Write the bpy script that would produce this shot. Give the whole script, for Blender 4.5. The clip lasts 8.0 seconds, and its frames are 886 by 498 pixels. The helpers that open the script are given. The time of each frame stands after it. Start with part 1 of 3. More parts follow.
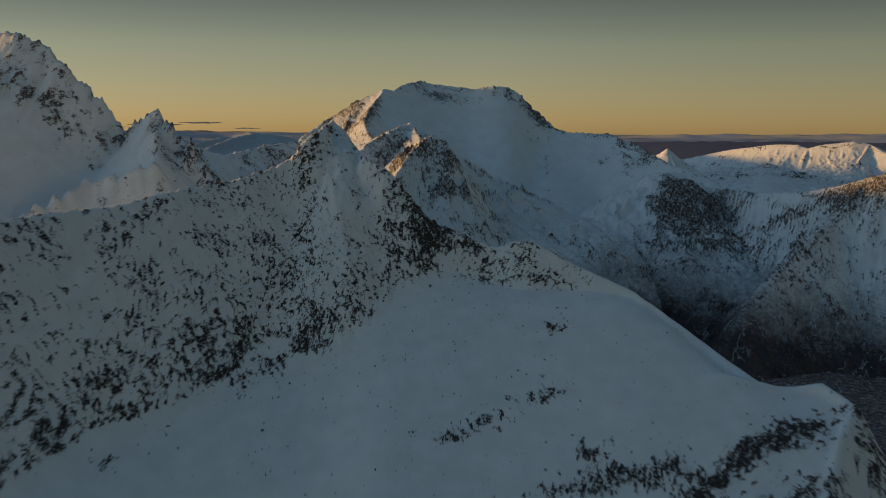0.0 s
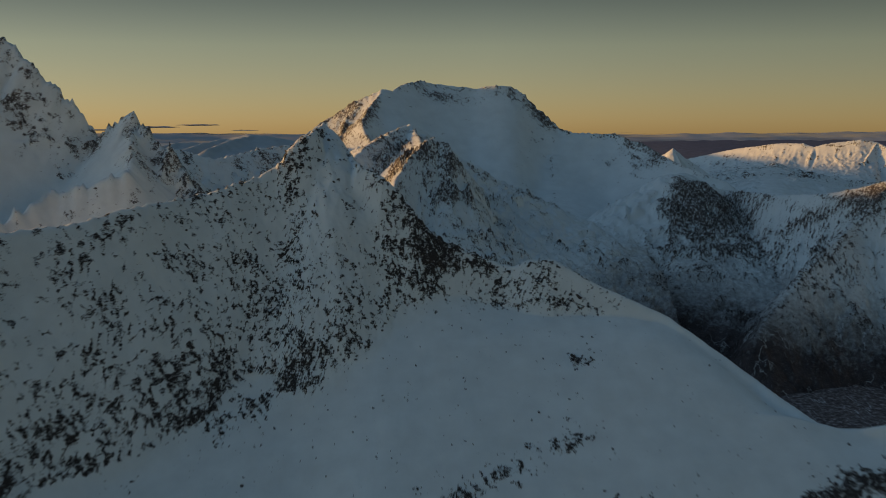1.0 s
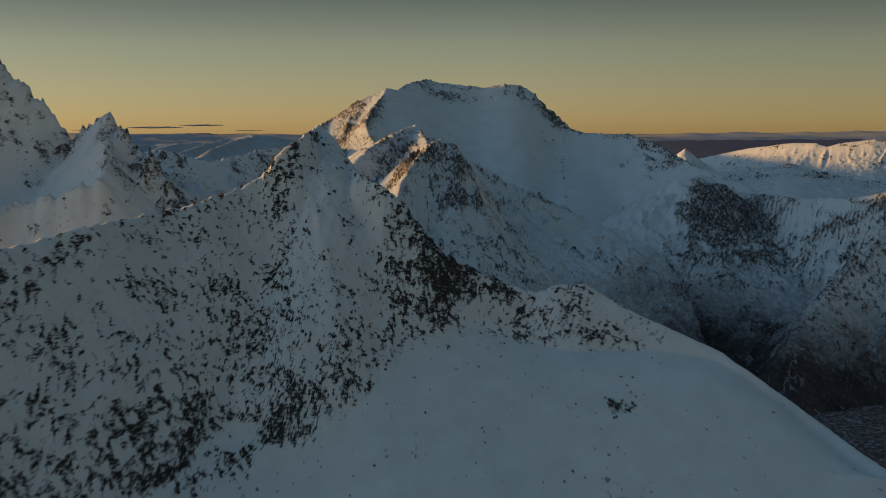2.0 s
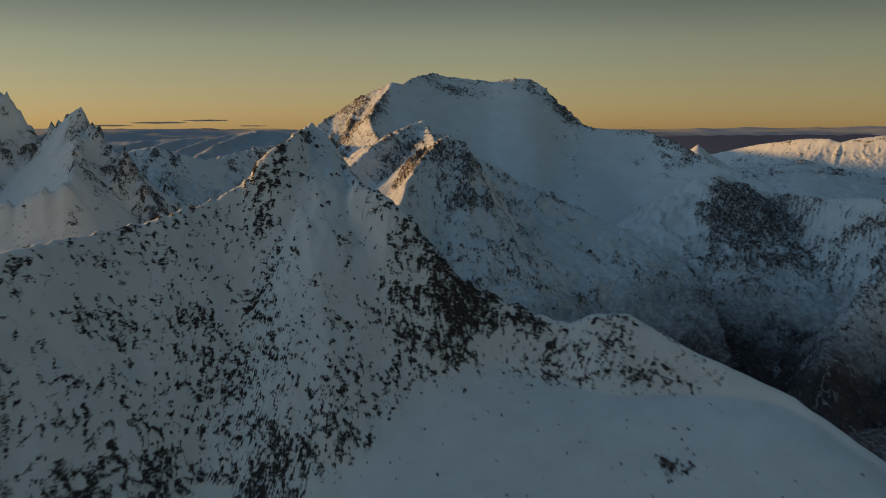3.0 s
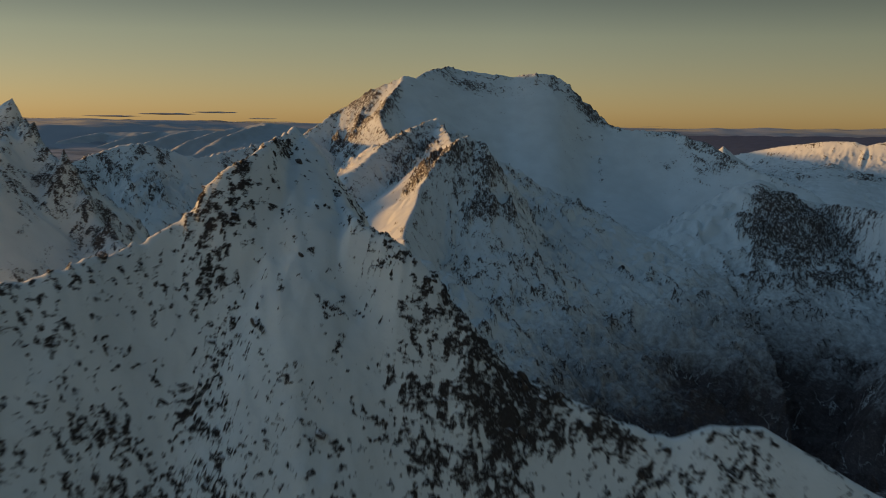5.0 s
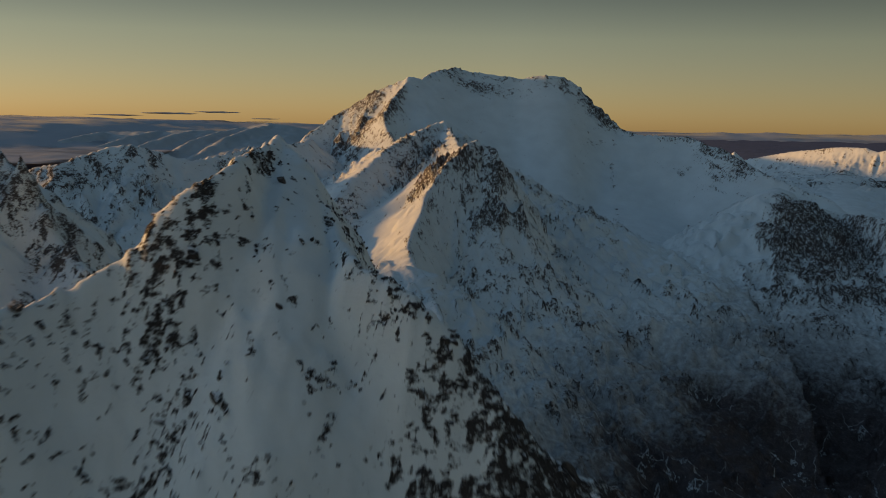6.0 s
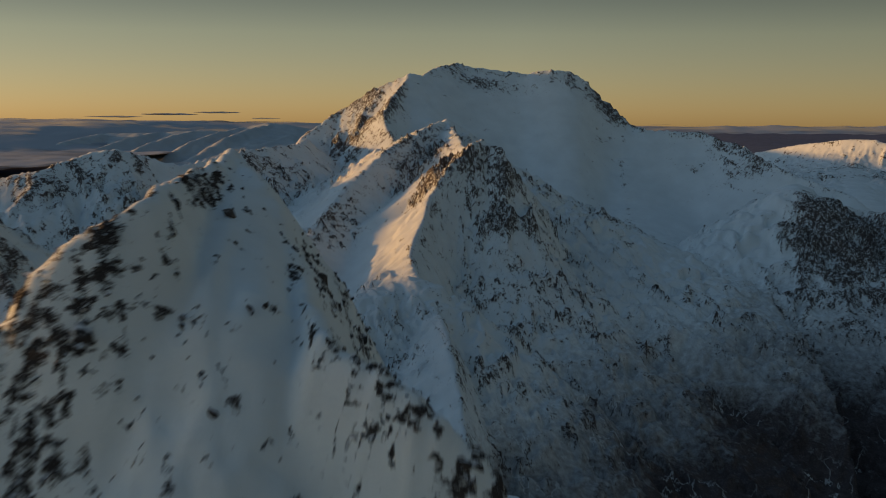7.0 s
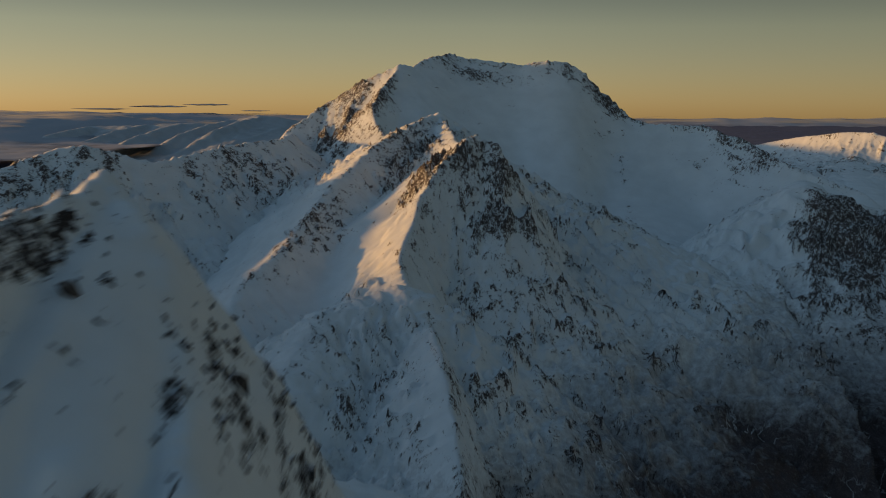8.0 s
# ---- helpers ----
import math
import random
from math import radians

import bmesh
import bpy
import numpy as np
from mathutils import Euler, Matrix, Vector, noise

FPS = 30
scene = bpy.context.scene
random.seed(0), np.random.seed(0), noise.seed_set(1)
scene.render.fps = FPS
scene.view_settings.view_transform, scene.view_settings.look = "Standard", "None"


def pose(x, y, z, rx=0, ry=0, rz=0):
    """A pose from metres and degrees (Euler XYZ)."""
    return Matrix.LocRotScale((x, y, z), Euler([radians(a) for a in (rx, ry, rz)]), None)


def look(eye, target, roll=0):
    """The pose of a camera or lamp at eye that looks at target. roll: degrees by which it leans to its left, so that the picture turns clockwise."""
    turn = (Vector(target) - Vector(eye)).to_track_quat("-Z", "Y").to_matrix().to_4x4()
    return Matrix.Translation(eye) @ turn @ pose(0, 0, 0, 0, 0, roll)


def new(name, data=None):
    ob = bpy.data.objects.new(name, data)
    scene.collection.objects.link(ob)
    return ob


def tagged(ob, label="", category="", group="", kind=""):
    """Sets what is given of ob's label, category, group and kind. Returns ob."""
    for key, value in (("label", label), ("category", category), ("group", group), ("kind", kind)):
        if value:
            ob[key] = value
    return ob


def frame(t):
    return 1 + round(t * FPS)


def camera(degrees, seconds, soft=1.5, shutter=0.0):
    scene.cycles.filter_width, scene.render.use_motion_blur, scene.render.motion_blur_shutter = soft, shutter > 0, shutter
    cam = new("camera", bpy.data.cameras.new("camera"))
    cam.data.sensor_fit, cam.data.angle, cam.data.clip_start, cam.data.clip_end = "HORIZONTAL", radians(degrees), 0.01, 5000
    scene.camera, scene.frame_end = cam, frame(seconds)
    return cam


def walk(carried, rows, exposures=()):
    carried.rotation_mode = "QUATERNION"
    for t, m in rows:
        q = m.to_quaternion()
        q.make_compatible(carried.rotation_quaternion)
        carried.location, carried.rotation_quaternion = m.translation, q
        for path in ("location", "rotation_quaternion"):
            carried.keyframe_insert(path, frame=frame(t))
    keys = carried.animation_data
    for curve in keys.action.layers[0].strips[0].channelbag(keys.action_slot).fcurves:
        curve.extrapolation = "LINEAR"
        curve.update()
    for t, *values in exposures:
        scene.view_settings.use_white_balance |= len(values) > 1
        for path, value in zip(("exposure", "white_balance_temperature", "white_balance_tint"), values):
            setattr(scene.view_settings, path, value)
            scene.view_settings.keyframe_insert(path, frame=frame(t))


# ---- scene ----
cam = camera(47.1, 8.0, soft=0.4, shutter=1.0)
PATH = [
    (0, (0.776, -1.075, 405.591), (0.767, 0.906, 405.32), 0.4),
    (0.5, (-0.238, 16.623, 405.566), (-0.245, 18.605, 405.297), 0.1),
    (1, (-1.099, 34.556, 405.601), (-1.108, 36.538, 405.331), -0.0),
    (1.5, (-2.041, 52.701, 405.638), (-2.053, 54.682, 405.369), -0.1),
    (1.7, (-2.433, 59.936, 405.644), (-2.45, 61.918, 405.375), -0.0),
    (2.8, (-4.673, 99.342, 405.719), (-4.696, 101.322, 405.44), -0.4),
    (3, (-5.107, 106.251, 405.732), (-5.136, 108.231, 405.452), -0.1),
    (3.5, (-6.258, 122.756, 405.838), (-6.296, 124.735, 405.552), 0.1),
    (4, (-7.424, 138.505, 405.995), (-7.471, 140.483, 405.702), 0.3),
    (4.5, (-8.568, 153.693, 406.189), (-8.616, 155.67, 405.895), 0.3),
    (4.7, (-9.063, 159.605, 406.22), (-9.11, 161.583, 405.928), 0.5),
    (5.8, (-11.999, 191.328, 406.479), (-12.049, 193.307, 406.192), 1.2),
    (6, (-12.452, 197.21, 406.495), (-12.503, 199.188, 406.209), 1.3),
    (6.5, (-13.392, 212.332, 406.525), (-13.446, 214.311, 406.239), 0.9),
    (7, (-14.029, 228.085, 406.668), (-14.086, 230.063, 406.376), 0.5),
    (7.5, (-14.731, 244.155, 406.713), (-14.782, 246.132, 406.411), 0.7),
    (8, (-14.981, 260.544, 406.752), (-15.022, 262.52, 406.445), 0.5),
]
walk(cam, [(t, look(eye, target, roll)) for t, eye, target, roll in PATH], exposures=[(0, 0.40, 6300, 5), (4.5, 0.40, 6330, 5.5), (8, 0.44, 6480, 7)])

# ---- world, sun and sky ----
SUN_AZ, SUN_EL = 176.0, 6.0  # degrees: azimuth from +x towards +y, height over the horizon
sun_dir = Vector((math.cos(radians(SUN_AZ)) * math.cos(radians(SUN_EL)), math.sin(radians(SUN_AZ)) * math.cos(radians(SUN_EL)), math.sin(radians(SUN_EL))))
sun = new("sun", bpy.data.lights.new("sun", "SUN"))
sun.data.energy, sun.data.angle, sun.data.color = 2.4, radians(3.0), (1.0, 0.48, 0.125)
sun.matrix_world = look(sun_dir * 1000, (0, 0, 0))

world = bpy.data.worlds.new("world")
scene.world = world
world.use_nodes = True
wn = world.node_tree.nodes
wl = world.node_tree.links
sky = wn.new("ShaderNodeTexSky")
sky.sky_type, sky.sun_disc = "NISHITA", False
sky.sun_elevation, sky.sun_rotation = radians(SUN_EL), radians(90 - SUN_AZ)
sky.altitude, sky.air_density, sky.dust_density, sky.ozone_density = 1200, 1.0, 1.2, 1.0
lift = wn.new("ShaderNodeMapping")  # the haze layer stands below the horizon of a high eye
lift.inputs["Location"].default_value = (0, 0, 0.028)
wl.new(wn.new("ShaderNodeTexCoord").outputs["Generated"], lift.inputs["Vector"])
wl.new(lift.outputs[0], sky.inputs["Vector"])
height = wn.new("ShaderNodeSeparateXYZ")
wl.new(lift.outputs[0], height.inputs[0])
haze = wn.new("ShaderNodeValToRGB")  # warm dust low down, clear cold air above
for e, (p, c) in zip((haze.color_ramp.elements[0], haze.color_ramp.elements[1], haze.color_ramp.elements.new(0.09), haze.color_ramp.elements.new(0.14)), ((0.02, (0.92, 0.76, 0.76)), (0.32, (0.5, 1.25, 0.92)), (0.09, (0.82, 0.68, 0.585)), (0.14, (0.47, 0.395, 0.345)))):
    e.position, e.color = p, (*c, 1)
wl.new(height.outputs["Z"], haze.inputs[0])
graded = wn.new("ShaderNodeMixRGB")
graded.blend_type, graded.inputs[0].default_value = "MULTIPLY", 1
wl.new(sky.outputs[0], graded.inputs[1]), wl.new(haze.outputs[0], graded.inputs[2])
facing = wn.new("ShaderNodeVectorMath")  # the afterglow grows towards the sun
facing.operation, facing.inputs[1].default_value = "DOT_PRODUCT", (math.cos(radians(SUN_AZ)), math.sin(radians(SUN_AZ)), 0.1)
wl.new(lift.outputs[0], facing.inputs[0])
glow = wn.new("ShaderNodeValToRGB")
stops = ((0.15, (0.76, 0.74, 0.70)), (1.0, (5.8, 6.8, 8.0)), (0.33, (0.75, 0.74, 0.72)), (0.52, (0.98, 0.98, 0.98)), (0.75, (0.93, 0.93, 0.93)), (0.84, (2.25, 2.5, 2.7)))
for e, (p, c) in zip([*glow.color_ramp.elements] + [glow.color_ramp.elements.new(0.5) for _ in range(4)], stops):
    e.position, e.color = p, (*c, 1)
half = wn.new("ShaderNodeMath")
half.operation, half.inputs[1].default_value, half.inputs[2].default_value = "MULTIPLY_ADD", 0.5, 0.5
wl.new(facing.outputs["Value"], half.inputs[0]), wl.new(half.outputs[0], glow.inputs[0])
toned = wn.new("ShaderNodeVectorMath")
toned.operation = "MULTIPLY"
wl.new(graded.outputs[0], toned.inputs[0]), wl.new(glow.outputs[0], toned.inputs[1])
wl.new(toned.outputs[0], wn["Background"].inputs["Color"])
wn["Background"].inputs["Strength"].default_value = 0.1


# ---- noise on grids ----
_perm = np.random.RandomState(7).permutation(256)
_perm = np.concatenate([_perm, _perm])
_grad = np.stack([np.cos(np.arange(32) * math.pi / 16), np.sin(np.arange(32) * math.pi / 16)], -1)


def pnoise(x, y, seed=0):
    """Gradient noise, about -0.7 to 0.7."""
    xi, yi = np.floor(x).astype(int), np.floor(y).astype(int)
    xf, yf = x - xi, y - yi
    u, v = xf * xf * xf * (xf * (xf * 6 - 15) + 10), yf * yf * yf * (yf * (yf * 6 - 15) + 10)

    def corner(ox, oy):
        g = _grad[_perm[(_perm[(xi + ox + seed * 37) & 255] + yi + oy + seed * 11) & 255] & 31]
        return g[..., 0] * (xf - ox) + g[..., 1] * (yf - oy)

    a, b, c, d = corner(0, 0), corner(1, 0), corner(0, 1), corner(1, 1)
    return (a + (b - a) * u) + ((c + (d - c) * u) - (a + (b - a) * u)) * v


def fbm(x, y, octaves=5, seed=0, gain=0.5):
    total, amp = 0.0, 1.0
    for n in range(octaves):
        total = total + amp * pnoise(x * 2.03 ** n + 17.3 * n, y * 2.03 ** n - 9.1 * n, seed + n)
        amp *= gain
    return total


def ridged(x, y, octaves=5, seed=0, gain=0.5):
    """Sharp-crested noise, about 0 to 1."""
    total, amp, norm = 0.0, 1.0, 0.0
    for n in range(octaves):
        total = total + amp * (1 - np.abs(pnoise(x * 2.07 ** n + 5.7 * n, y * 2.07 ** n + 3.3 * n, seed + n)) * 2) ** 2
        norm += amp
        amp *= gain
    return total / norm


def smooth(a, b, x):
    t = np.clip((x - a) / (b - a), 0, 1)
    return t * t * (3 - 2 * t)


# ---- terrain ----
def crest(X, Y, pts, left, right, tail=0.45, round_off=0.0):
    """The ground below one crest line: its height, the metres along and away from it, and the side (1: left).
    left and right: (steepness, depth) of the flanks, as seen when walking the line."""
    best = np.full(X.shape, -1e9)
    along, away, side = np.zeros(X.shape), np.zeros(X.shape), np.zeros(X.shape)
    spans = list(zip(pts, pts[1:]))
    raw = [((X - a[0]) * (c[0] - a[0]) + (Y - a[1]) * (c[1] - a[1])) / ((c[0] - a[0]) ** 2 + (c[1] - a[1]) ** 2) for a, c in spans]
    run = 0.0
    for k, ((x0, y0, z0), (x1, y1, z1)) in enumerate(spans):
        dx, dy = x1 - x0, y1 - y0
        length = math.hypot(dx, dy)
        t = np.clip(raw[k], 0, 1)
        off = np.hypot(X - x0 - t * dx, Y - y0 - t * dy)
        fall = np.sqrt(off ** 2 + round_off ** 2) - round_off
        on_left = dx * (Y - y0) - dy * (X - x0) > 0
        drop = np.where(on_left, left[1] * (1 - np.exp(-left[0] * fall / left[1])), right[1] * (1 - np.exp(-right[0] * fall / right[1])))
        h = z0 + t * (z1 - z0) - drop - tail * fall
        # past its end a span falls away where the next one has begun
        if k + 1 < len(spans):
            h = h - 1.3 * length * np.where(raw[k + 1] > 0, np.maximum(raw[k] - 1, 0), 0)
        if k > 0:
            h = h - 1.3 * length * np.where(raw[k - 1] < 1, np.maximum(-raw[k], 0), 0)
        hit = h > best
        best[hit], along[hit], away[hit], side[hit] = h[hit], (run + t * length)[hit], off[hit], on_left[hit]
        run += length
    return best, along, away, side


def spaced(*stretches):
    """Grid lines: (from, to, step) stretches joined end to end."""
    lines = [np.arange(a, b, s) for a, b, s in stretches]
    return np.concatenate(lines + [[stretches[-1][1]]])


def sheet(name, xs, ys, Z, material, rock=None, foot=None):
    """A mesh of one grid of heights, with the bareness of the rock kept as an attribute."""
    if foot is not None:  # the rim goes down into the ground
        for rim in (Z[0], Z[-1], Z[:, 0], Z[:, -1]):
            rim[:] = np.minimum(rim, foot)
    ny, nx = Z.shape
    X, Y = np.meshgrid(xs, ys)
    me = bpy.data.meshes.new(name)
    idx = np.arange(nx * ny).reshape(ny, nx)
    quads = np.stack([idx[:-1, :-1], idx[:-1, 1:], idx[1:, 1:], idx[1:, :-1]], -1).reshape(-1, 4)
    me.vertices.add(nx * ny)
    me.vertices.foreach_set("co", np.stack([X, Y, Z], -1).astype(np.float32).ravel())
    me.loops.add(quads.size)
    me.loops.foreach_set("vertex_index", quads.astype(np.int32).ravel())
    me.polygons.add(len(quads))
    me.polygons.foreach_set("loop_start", np.arange(0, quads.size, 4, dtype=np.int32))
    me.polygons.foreach_set("use_smooth", np.ones(len(quads), bool))
    me.update()
    if rock is not None:
        me.attributes.new("rock", "FLOAT", "POINT").data.foreach_set("value", rock.astype(np.float32).ravel())
    me.materials.append(material)
    return new(name, me)


def relief(X, Y, lines, gully=(14, 3.0), seed=1, warp=2.0, teeth=0.0, calm=()):
    """Crest lines joined to one mountain, with gullies that run down the flanks.
    Returns the height, the distance from the crest, and how far a place stands out as a rib (below 0: a gully)."""
    Xw = X + warp * fbm(X / 28, Y / 28, 3, seed)
    Yw = Y + warp * fbm(X / 28, Y / 28, 3, seed + 9)
    H, away, rib = np.full(X.shape, -1e9), np.zeros(X.shape), np.zeros(X.shape)
    for n, (pts, left, right, *more) in enumerate(lines):
        h, s, d, _ = crest(Xw, Yw, pts, left, right, *more)
        bend = 0.7 * fbm(X / 20, Y / 20, 3, seed + 3)
        w = gully[0]
        g = ridged(s / w + bend, d / (w * 5) + bend, 2, seed + n) - 0.5
        g = g + 0.55 * (ridged(s / w * 2.7 + 1.6 * bend, d / (w * 2), 2, seed + n + 50) - 0.5)
        g = g + 0.28 * (ridged(s / w * 7.0 + 3 * bend, d / (w * 0.9), 2, seed + n + 90) - 0.5)
        g = g * smooth(0, w * 1.6, d)
        for place in calm:
            g = g * (1 - 0.9 * spot(X, Y, *place))
        h = h + gully[1] * g
        h = h + teeth * (ridged(s / 7, s * 0 + n, 4, seed + 70, 0.7) - 0.55) * np.exp(-d / 4.0)
        hit = h > H
        H[hit], away[hit], rib[hit] = h[hit], d[hit], g[hit]
    return H, away, rib


def bare_rock(X, Y, H, away, xs, ys, seed, grain, bare, steep, lean, dip, amp, crest_bare, patch=None, contrast=1.0, cluster=0.8, cap=0.4):
    """Rock that breaks through the snow: long slabs that dip sideways, broken into blocks. Returns the new height and the bareness."""
    gy, gx = np.gradient(H, ys, xs)
    slope = np.hypot(gx, gy)
    wander = fbm(X / (5 * grain), Y / (5 * grain), 3, seed + 21)
    q = H + dip * X + 1.4 * grain * wander
    u = X - dip * H + 0.4 * Y
    slabs = ridged(u / (6 * grain), q / (1.8 * grain), 3, seed + 20, 0.55) - 0.55
    blocks = fbm(u / (2.4 * grain), q / (1.2 * grain), 4, seed + 25, 0.62)
    chips = fbm(X / (0.8 * grain), (Y + H) / (0.8 * grain), 2, seed + 23)
    fine = 1.1 * slabs + 1.0 * blocks + 0.35 * chips
    amount = bare + lean * np.clip(slope - steep, -0.8, 0.8) + contrast * fine + cluster * fbm(X / (grain * 10), (Y + H) / (grain * 10), 3, seed + 30)
    amount = amount + crest_bare * np.exp(-away / (2.0 * grain))
    if patch is not None:
        amount = amount + patch(X, Y, H)
    facets = ridged(u / (2.6 * grain), q / (1.5 * grain), 3, seed + 40, 0.6)
    return H + amp * np.clip(amount, 0, 1.3) * (0.2 + 1.1 * facets), np.where(amount > 0.1, 0.1 + (cap - 0.1) * (1 - np.exp(-(amount - 0.1) / (cap - 0.1))), amount)


def mountain(name, label, xs, ys, lines, material, gully=(14, 3.0), seed=1, warp=2.0, rough=1.0, grain=3.0, bare=-0.3, steep=0.9, lean=0.5, patch=None, dip=0.6, amp=1.8, crest_bare=0.4, bulge=3.0, teeth=1.5, ribs=0.8, calm=(), contrast=1.0, boulders=None):
    """A snowy mountain: crest lines, gullies, and rock that breaks through the snow where it is steep or windswept."""
    X, Y = np.meshgrid(xs, ys)
    H, away, rib = relief(X, Y, lines, gully, seed, warp, teeth, calm)
    H = H + (rough * fbm(X / 16, Y / 16, 4, seed + 5) + bulge * fbm(X / 55, Y / 55, 3, seed + 6)) * smooth(0, 30, away + 3)
    if calm:  # wind-smoothed snowfields
        still = np.clip(1.3 * sum(spot(X, Y, *place) for place in calm), 0, 1)
        soft = H.copy()
        for _ in range(40):
            soft[1:-1, 1:-1] = 0.25 * (soft[:-2, 1:-1] + soft[2:, 1:-1] + soft[1:-1, :-2] + soft[1:-1, 2:])
        still = still * smooth(2, 10, away)
        H = H * (1 - still) + soft * still
    if boulders is not None:  # block fields under the snow
        H = H + boulders(X, Y) * (ridged(X / 5 + 0.5 * H / 5, Y / 5, 4, seed + 80, 0.7) - 0.5)
    H, amount = bare_rock(X, Y, H, away, xs, ys, seed, grain, bare + ribs * rib, steep, lean, dip, amp, crest_bare, patch, contrast)
    ob = sheet(name, xs, ys, H, material, amount, 150)
    tagged(ob, label, "mountain", "", "structure")
    return H


def spot(X, Y, x, y, rx, ry, turn=0.0):
    """A soft oval field, 1 at its middle."""
    c, s = math.cos(radians(turn)), math.sin(radians(turn))
    u, v = (X - x) * c + (Y - y) * s, (Y - y) * c - (X - x) * s
    return np.exp(-(u / rx) ** 2 - (v / ry) ** 2)


# ---- materials ----
def node_material(name):
    m = bpy.data.materials.new(name)
    m.use_nodes = True
    return m, m.node_tree.nodes, m.node_tree.links


def ramp(nodes, stops):
    r = nodes.new("ShaderNodeValToRGB")
    while len(r.color_ramp.elements) < len(stops):
        r.color_ramp.elements.new(0.5)
    for e, (p, c) in zip(r.color_ramp.elements, stops):
        e.position, e.color = p, (*c, 1)
    return r


def math_node(nodes, links, op, a, b=0.0, c=0.0):
    m = nodes.new("ShaderNodeMath")
    m.operation = op
    for socket, v in zip(m.inputs, (a, b, c)):
        if isinstance(v, (int, float)):
            socket.default_value = v
        else:
            links.new(v, socket)
    return m.outputs[0]


def noise_node(nodes, links, scale, detail=6, rough=0.6, vector=None):
    n = nodes.new("ShaderNodeTexNoise")
    n.inputs["Scale"].default_value, n.inputs["Detail"].default_value, n.inputs["Roughness"].default_value = scale, detail, rough
    if vector is not None:
        links.new(vector, n.inputs["Vector"])
    return n.outputs["Fac"]


def snow_rock(name, size=1.0, snow=(0.85, 0.91, 0.92), rock_a=(0.04, 0.036, 0.038), rock_b=(0.17, 0.145, 0.13), thaw=None, flat=0.9, dip=38, stretch=2.3, broken=1.5, mess=4.6, tilt=0.0):
    """Wind-packed snow over dark rock. thaw: (low, high) heights between which the snow thins out to brown heath."""
    m, n, l = node_material(name)
    bsdf = n["Principled BSDF"]
    geo = n.new("ShaderNodeNewGeometry")
    pos = geo.outputs["Position"]
    att = n.new("ShaderNodeAttribute")
    att.attribute_name = "rock"
    sep = n.new("ShaderNodeSeparateXYZ")
    l.new(geo.outputs["Normal"], sep.inputs[0])
    beds = n.new("ShaderNodeMapping")
    beds.inputs["Rotation"].default_value = (0, radians(dip), 0)
    beds.inputs["Scale"].default_value = (1, 1, stretch)
    l.new(pos, beds.inputs["Vector"])
    grain = noise_node(n, l, 0.7 / size, 10, 0.72, beds.outputs[0])
    broad = noise_node(n, l, 0.11 / size, 5, 0.55, pos)
    tiny = noise_node(n, l, 6.0 / size, 4, 0.6, pos)
    crumb = noise_node(n, l, 2.6 / size, 6, 0.7, beds.outputs[0])
    f = math_node(n, l, "MULTIPLY_ADD", grain, mess, math_node(n, l, "ADD", att.outputs["Fac"], -0.512 * mess))
    f = math_node(n, l, "MULTIPLY_ADD", crumb, broken, math_node(n, l, "ADD", f, -0.5 * broken))
    up = math_node(n, l, "MULTIPLY_ADD", sep.outputs["Z"], -2.5, 2.5 * flat)
    up = math_node(n, l, "MULTIPLY_ADD", grain, 2.0, math_node(n, l, "ADD", up, -0.75))
    f = math_node(n, l, "MINIMUM", f, up)
    sharp = n.new("ShaderNodeMapRange")
    sharp.inputs["From Min"].default_value, sharp.inputs["From Max"].default_value = -0.06, 0.14
    l.new(f, sharp.inputs["Value"])
    bare = sharp.outputs[0]
    rock = ramp(n, [(0.38, rock_a), (0.5, tuple(0.5 * (p + q) for p, q in zip(rock_a, rock_b))), (0.64, rock_b)])
    l.new(math_node(n, l, "MULTIPLY_ADD", tiny, 0.5, math_node(n, l, "MULTIPLY", crumb, 0.5)), rock.inputs[0])
    white = ramp(n, [(0.3, tuple(0.9 * c for c in snow)), (0.7, snow)])
    l.new(broad, white.inputs[0])
    mix = n.new("ShaderNodeMixRGB")
    l.new(bare, mix.inputs[0]), l.new(white.outputs[0], mix.inputs[1]), l.new(rock.outputs[0], mix.inputs[2])
    colour = mix.outputs[0]
    if thaw:
        psep = n.new("ShaderNodeSeparateXYZ")
        l.new(pos, psep.inputs[0])
        low = n.new("ShaderNodeMapRange")
        low.inputs["From Min"].default_value, low.inputs["From Max"].default_value = thaw[1], thaw[0]
        l.new(math_node(n, l, "MULTIPLY_ADD", psep.outputs["X"], -tilt, psep.outputs["Z"]), low.inputs["Value"])
        patchy = noise_node(n, l, 0.35, 8, 0.7, pos)
        wide = noise_node(n, l, 0.03, 4, 0.6, pos)
        g = math_node(n, l, "MULTIPLY_ADD", patchy, 1.6, math_node(n, l, "MULTIPLY_ADD", wide, 1.2, -1.9))
        g = math_node(n, l, "ADD", g, math_node(n, l, "MULTIPLY", low.outputs[0], 1.9))
        cut = n.new("ShaderNodeMapRange")
        cut.inputs["From Min"].default_value, cut.inputs["From Max"].default_value = 0.0, 1.25
        l.new(g, cut.inputs["Value"])
        heath = ramp(n, [(0.40, (0.038, 0.030, 0.031)), (0.52, (0.075, 0.060, 0.060)), (0.61, (0.15, 0.13, 0.13)), (0.73, (0.42, 0.42, 0.42))])
        l.new(math_node(n, l, "MULTIPLY_ADD", crumb, 0.6, math_node(n, l, "MULTIPLY", patchy, 0.4)), heath.inputs[0])
